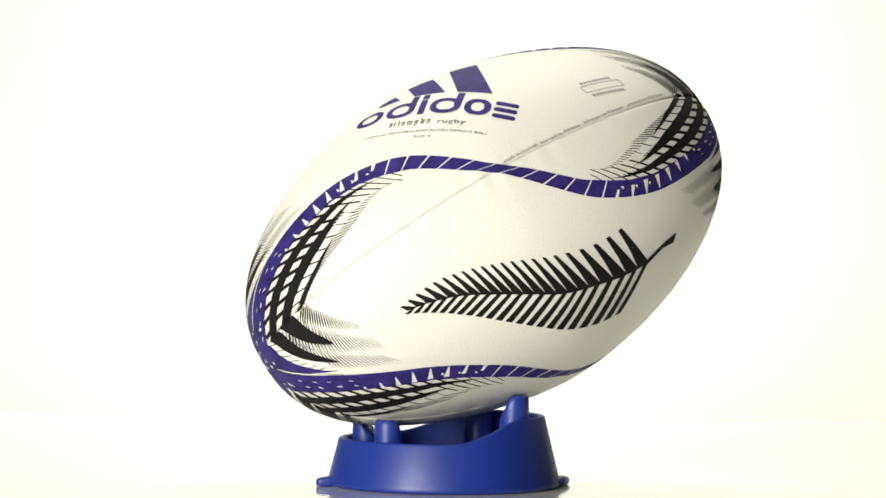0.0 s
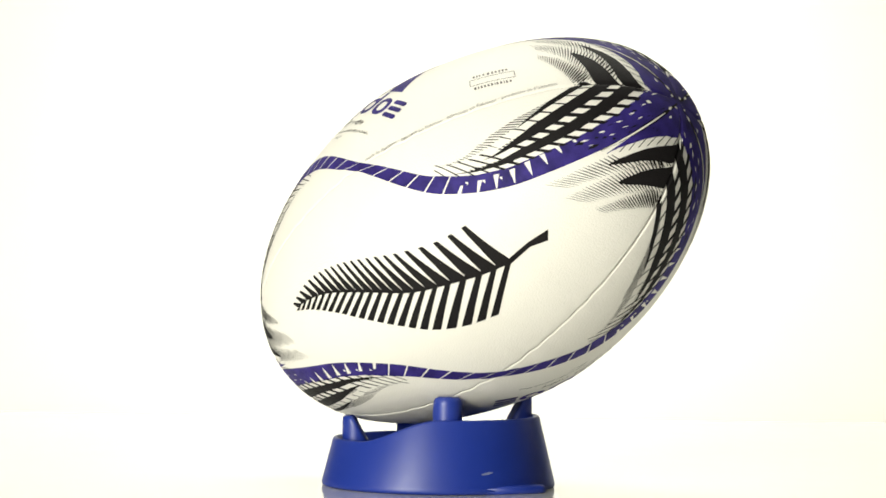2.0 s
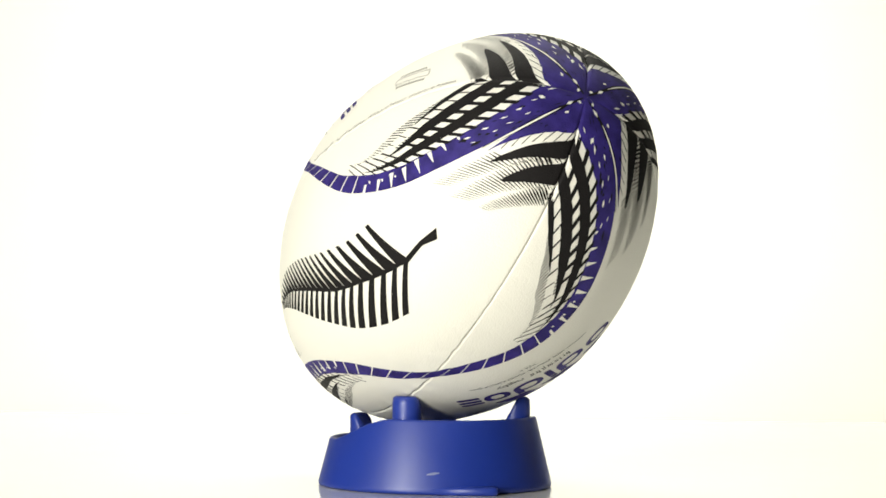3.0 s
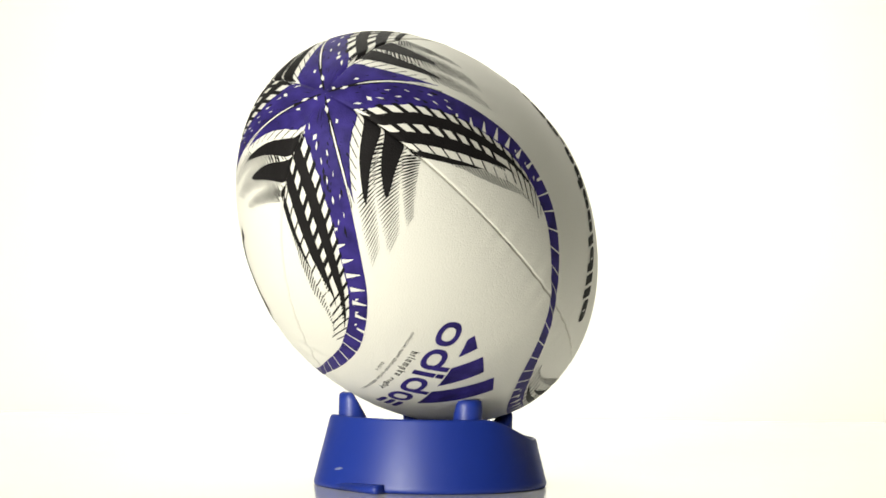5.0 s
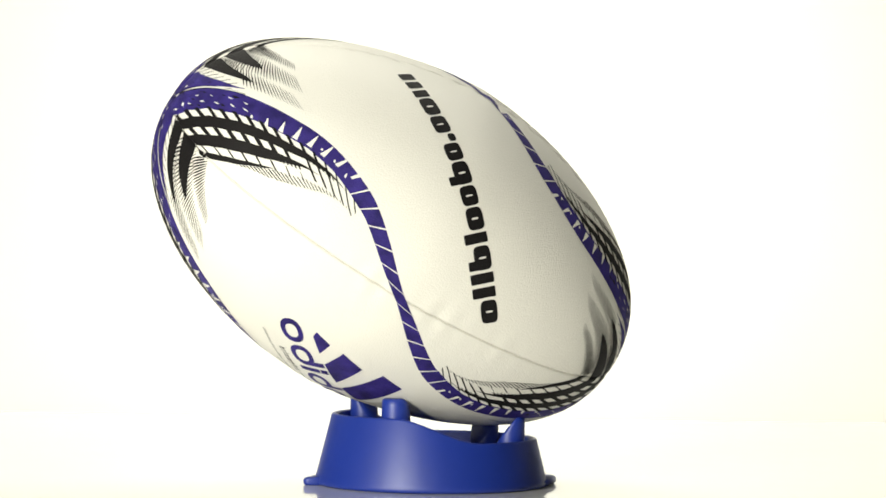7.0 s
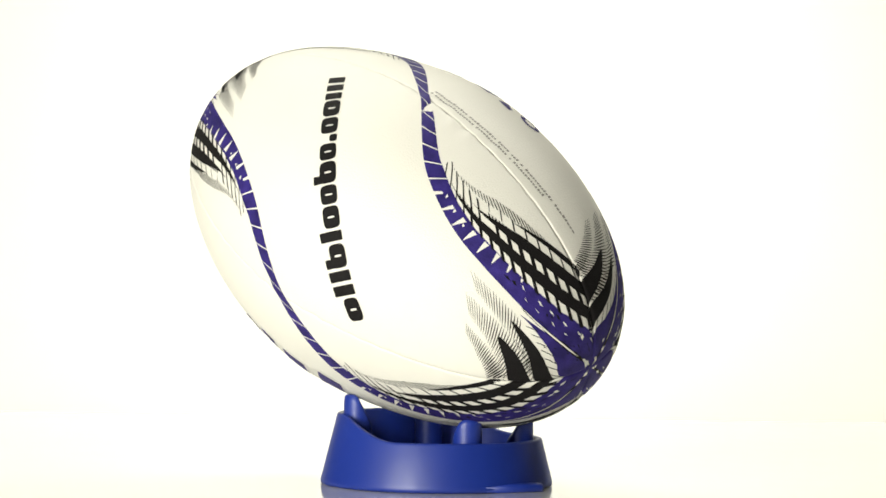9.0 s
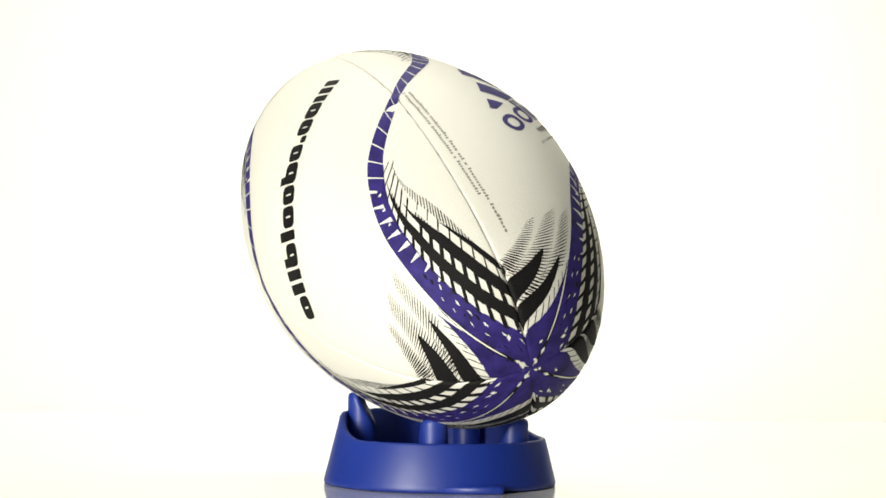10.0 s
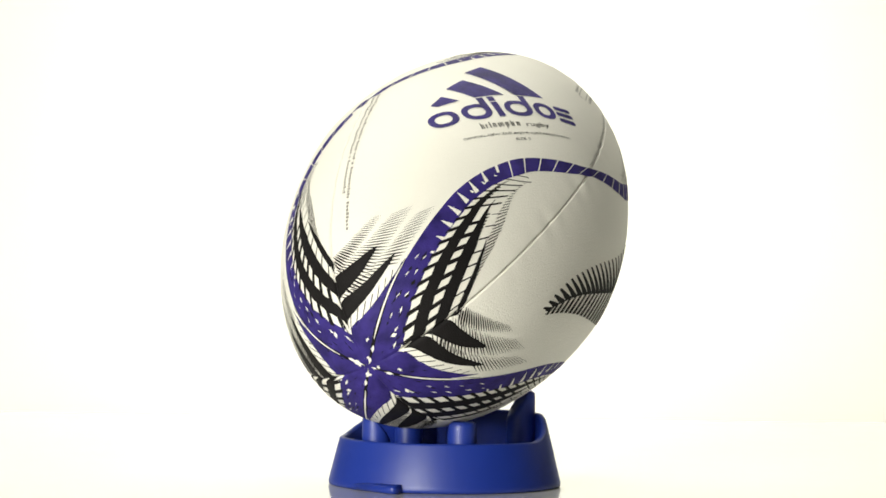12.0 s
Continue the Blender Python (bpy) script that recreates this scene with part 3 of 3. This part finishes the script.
def origin_print():
    """Fine print beside two of the seams, and the small outlined article box."""
    ink = Ink(0.0002)
    fl = Flat(ink, SEAM + 91)
    type_on(fl, "made in Pakistan · fabriqué au Pakistan · fabricado en Pakistan · prodotto in Pakistan", (0, 0), (1, 0), (0, 1), 5, 112, -3.4, 3.0)
    ink.done("origin_line", GREY_INK, "one line of fine grey type")
    o, T, D = (69.0, 39.0), (0.985, -0.17), (0.17, 0.985)
    ink = Ink(0.0002)
    fl = Flat(ink, SEAM + 45)
    for a in ((0.4, 23.6, -0.2, 0.2), (0.4, 23.6, 4.6, 5.0), (0, 0.4, -0.2, 5), (23.6, 24, -0.2, 5)):
        bar(fl, o, T, D, *a)
    ink.done("article_box", GREY_INK, "thin grey outlined box")
    for d, widths in ((-3.4, (1.6, 1, 1, 0.01, 1.4, 0.01, 2, 1.4, 1.4, 1.4, 1.4, 1.4)), (6.6, (1.6, 1, 1.4, 1.4, 1.4, 1.4, 0.6, 1.4, 1.4, 0.7, 1.4, 1.4))):
        ink = Ink(0.0002)
        fl = Flat(ink, SEAM + 45)
        t = 2.0
        for wd in widths:
            bar(fl, o, T, D, t, t + wd * 0.7, d + 0.1, d + 1.9)
            t += wd + 0.45
        ink.done("article_line", GREY_INK)
    rng = random.Random(5)
    for d0, d1, t0 in ((5.6, 8.0, -86), (8.8, 11.6, -108)):
        ink = Ink(0.0002)
        fl = Flat(ink, SEAM)
        t = t0
        while t < 0:
            wd = rng.choice((0.9, 1.2, 1.2, 1.6))
            d = d0 + (d1 - d0) * t / t0
            bar(fl, (0, 0), (1, 0), (0, 1), t, t + wd, d, d + rng.choice((1.2, 1.2, 1.7)))
            t += wd + (0.6 if rng.random() < 0.83 else 2.2)
        ink.done("care_line", PALE_INK, "one line of fine grey bars")


maker_mark(SEAM + 45.7, False)
maker_mark(SEAM + 225.7, True)
side_mark()
origin_print()

# ---- the tee: a low blue cup with a wavy rim and four posts ----
TEE_AT = Vector((0.0036, -0.0023, -0.001))
tee = new("kicking_tee")
tagged(tee, "blue plastic kicking tee with four posts, on white sweep", "kicking tee")
HIGH, LOW, FOOT_R, TOP_R = 0.0397, 0.0267, 0.0650, 0.0558


def rim(a):
    """Height of the rim at a degrees from the high side."""
    d = abs((a + 180) % 360 - 180)
    t = min(1, max(0, (d - 53) / 50))
    return HIGH - (HIGH - LOW) * (t * t * (3 - 2 * t))


def tee_body():
    n = 180
    wall = 0.0032
    verts = []
    for i in range(n):
        a = 360 * i / n
        h = rim(a)
        ro = FOOT_R + (TOP_R - FOOT_R) * h / HIGH
        ca, sa = math.cos(radians(a)), math.sin(radians(a))
        ring = [(FOOT_R - 0.0022, 0.0002), (FOOT_R - 0.0004, 0.0006), (FOOT_R, 0.0022), (FOOT_R - 0.0005, 0.0042), (ro + 0.0003, h - 0.0012), (ro - 0.0002, h - 0.0003),
                (ro - 0.0010, h), (ro - wall + 0.0006, h - 0.0002), (ro - wall, h - 0.0012), (ro - wall - 0.0006, 0.0065), (ro - wall - 0.003, 0.0042), (0.020, 0.0040)]
        verts += [(r * ca, r * sa, z) for r, z in ring]
    m = 12
    faces = [(i * m + j, ((i + 1) % n) * m + j, ((i + 1) % n) * m + j + 1, i * m + j + 1) for i in range(n) for j in range(m - 1)]
    faces.append([i * m + 11 for i in range(n)])
    faces.append([i * m for i in range(n)][::-1])
    raw("body", verts, faces, BLUE, tee)


def post(angle, radius, top, flat, slope):
    """A round post; its inner side falls away on a slope from a small flat top, to cradle the ball."""
    n, m, r = 32, 16, 0.0080
    a = radians(angle)
    out, side = Vector((math.cos(a), math.sin(a), 0)), Vector((-math.sin(a), math.cos(a), 0))
    verts = []
    for j in range(m):
        t = j / (m - 1)
        for i in range(n):
            b = 2 * math.pi * i / n
            k = 1.0 if t < 0.90 else (0.965 if t < 0.95 else (0.89 if t < 0.99 else 0.76))
            x, y = r * math.cos(b), r * math.sin(b)
            fall = max(0.0, r - flat - x * k)
            cut = top - slope * fall * min(1.0, 0.35 + fall / 0.006)
            z = 0.0042 + (cut - 0.0042) * min(1.0, t / 0.95)
            z += 0.0003 if t > 0.99 else 0.0
            p = out * (radius - r + x * k) + side * (y * k)
            verts.append((p.x, p.y, z))
    faces = [(j * n + i, j * n + (i + 1) % n, (j + 1) * n + (i + 1) % n, (j + 1) * n + i) for j in range(m - 1) for i in range(n)]
    faces.append([(m - 1) * n + i for i in range(n)])
    raw("post", verts, faces, BLUE, tee)


def tab(angle):
    """A low lug on the foot: a straight edge runs off the foot's circle to a square, rounded corner."""
    far, reach = radians(-30), 0.0731
    corner = [(reach * math.cos(t) - 0.0012 * (1 - math.cos(radians(60))), reach * math.sin(t)) for t in (radians(-3.0), radians(-1.6), radians(-0.6))]
    outline = [(0.050 * math.cos(far), 0.050 * math.sin(far)), (0.0648 * math.cos(far), 0.0648 * math.sin(far))] + corner + [(reach - 0.0024, 0.0004), (0.0620, 0.0008), (0.048, 0.0)]
    levels = ((0.0002, 0.0008), (0.0012, 0.0), (0.0032, 0.0), (0.0041, 0.0006), (0.0046, 0.0018), (0.0048, 0.0036))
    ca, sa = math.cos(radians(angle)), math.sin(radians(angle))
    verts = []
    for z, inset in levels:
        for x, y in outline:
            k = 1 - inset / math.hypot(x, y)
            x, y = x * k, y * k
            verts.append((x * ca - y * sa, x * sa + y * ca, z))
    m = len(outline)
    faces = [(j * m + i, j * m + (i + 1) % m, (j + 1) * m + (i + 1) % m, (j + 1) * m + i) for j in range(len(levels) - 1) for i in range(m)]
    faces += [list(range(m))[::-1], [(len(levels) - 1) * m + i for i in range(m)]]
    raw("lug", verts, faces, BLUE, tee)


def dent_glint(angle, z, wide, tall):
    """A small dent on the wall; its glint is painted in as a paler colour."""
    n, m = 10, 4
    verts = []
    rng = random.Random(3)
    for j in range(m):
        for i in range(n):
            x, y = i / (n - 1) * 2 - 1, j / (m - 1) * 2 - 1
            h = z + y * tall * math.sqrt(max(0.04, 1 - x * x)) + x * 0.0006 + rng.uniform(-1, 1) * tall * 0.25
            a = radians(angle) + x * wide / FOOT_R
            r = FOOT_R + (TOP_R - FOOT_R) * h / HIGH + 0.00055
            verts.append((r * math.cos(a), r * math.sin(a), h))
    faces = [(j * n + i, j * n + i + 1, (j + 1) * n + i + 1, (j + 1) * n + i) for j in range(m - 1) for i in range(n - 1)]
    raw("dent_glint", verts, faces, DENT_GLINT, tee, "small dent with its glint painted pale")


tee_body()
dent_glint(-29.5, 0.0115, 0.0036, 0.0006)
for angle, radius, top, flat, slope in ((-48.5, 0.0535, 0.0519, 0.0050, 1.35), (49.0, 0.0533, 0.0501, 0.0050, 1.6),
                                        (-147.0, 0.0540, 0.0382, 0.0055, 1.5), (146.5, 0.0540, 0.0396, 0.0020, 1.15)):
    post(angle, radius, top, flat, slope)
tab(0.0)
tab(180.0)


# ---- the slow turn of ball and tee on the turntable's axis ----
TURN = ((0.0, 0.99), (1.0, -24.70), (2.0, -50.55), (3.0, -76.15), (3.5, -89.08), (4.5, -114.75), (5.5, -140.38), (6.0, -153.15), (6.5, -166.0), (7.0, -178.82),
        (8.0, -204.4), (9.0, -229.95), (9.5, -242.8), (10.0, -255.6), (10.5, -268.27), (11.0, -280.9), (11.5, -293.6), (12.0, -306.3))


def motions():
    for thing, rest in ((ball, ball_at()), (tee, Matrix.Translation(TEE_AT) @ pose(0, 0, 0, 0, 0, BALL_AZ))):
        walk(thing, [(t, pose(0, 0, 0, 0, 0, a) @ rest) for t, a in TURN])


motions()
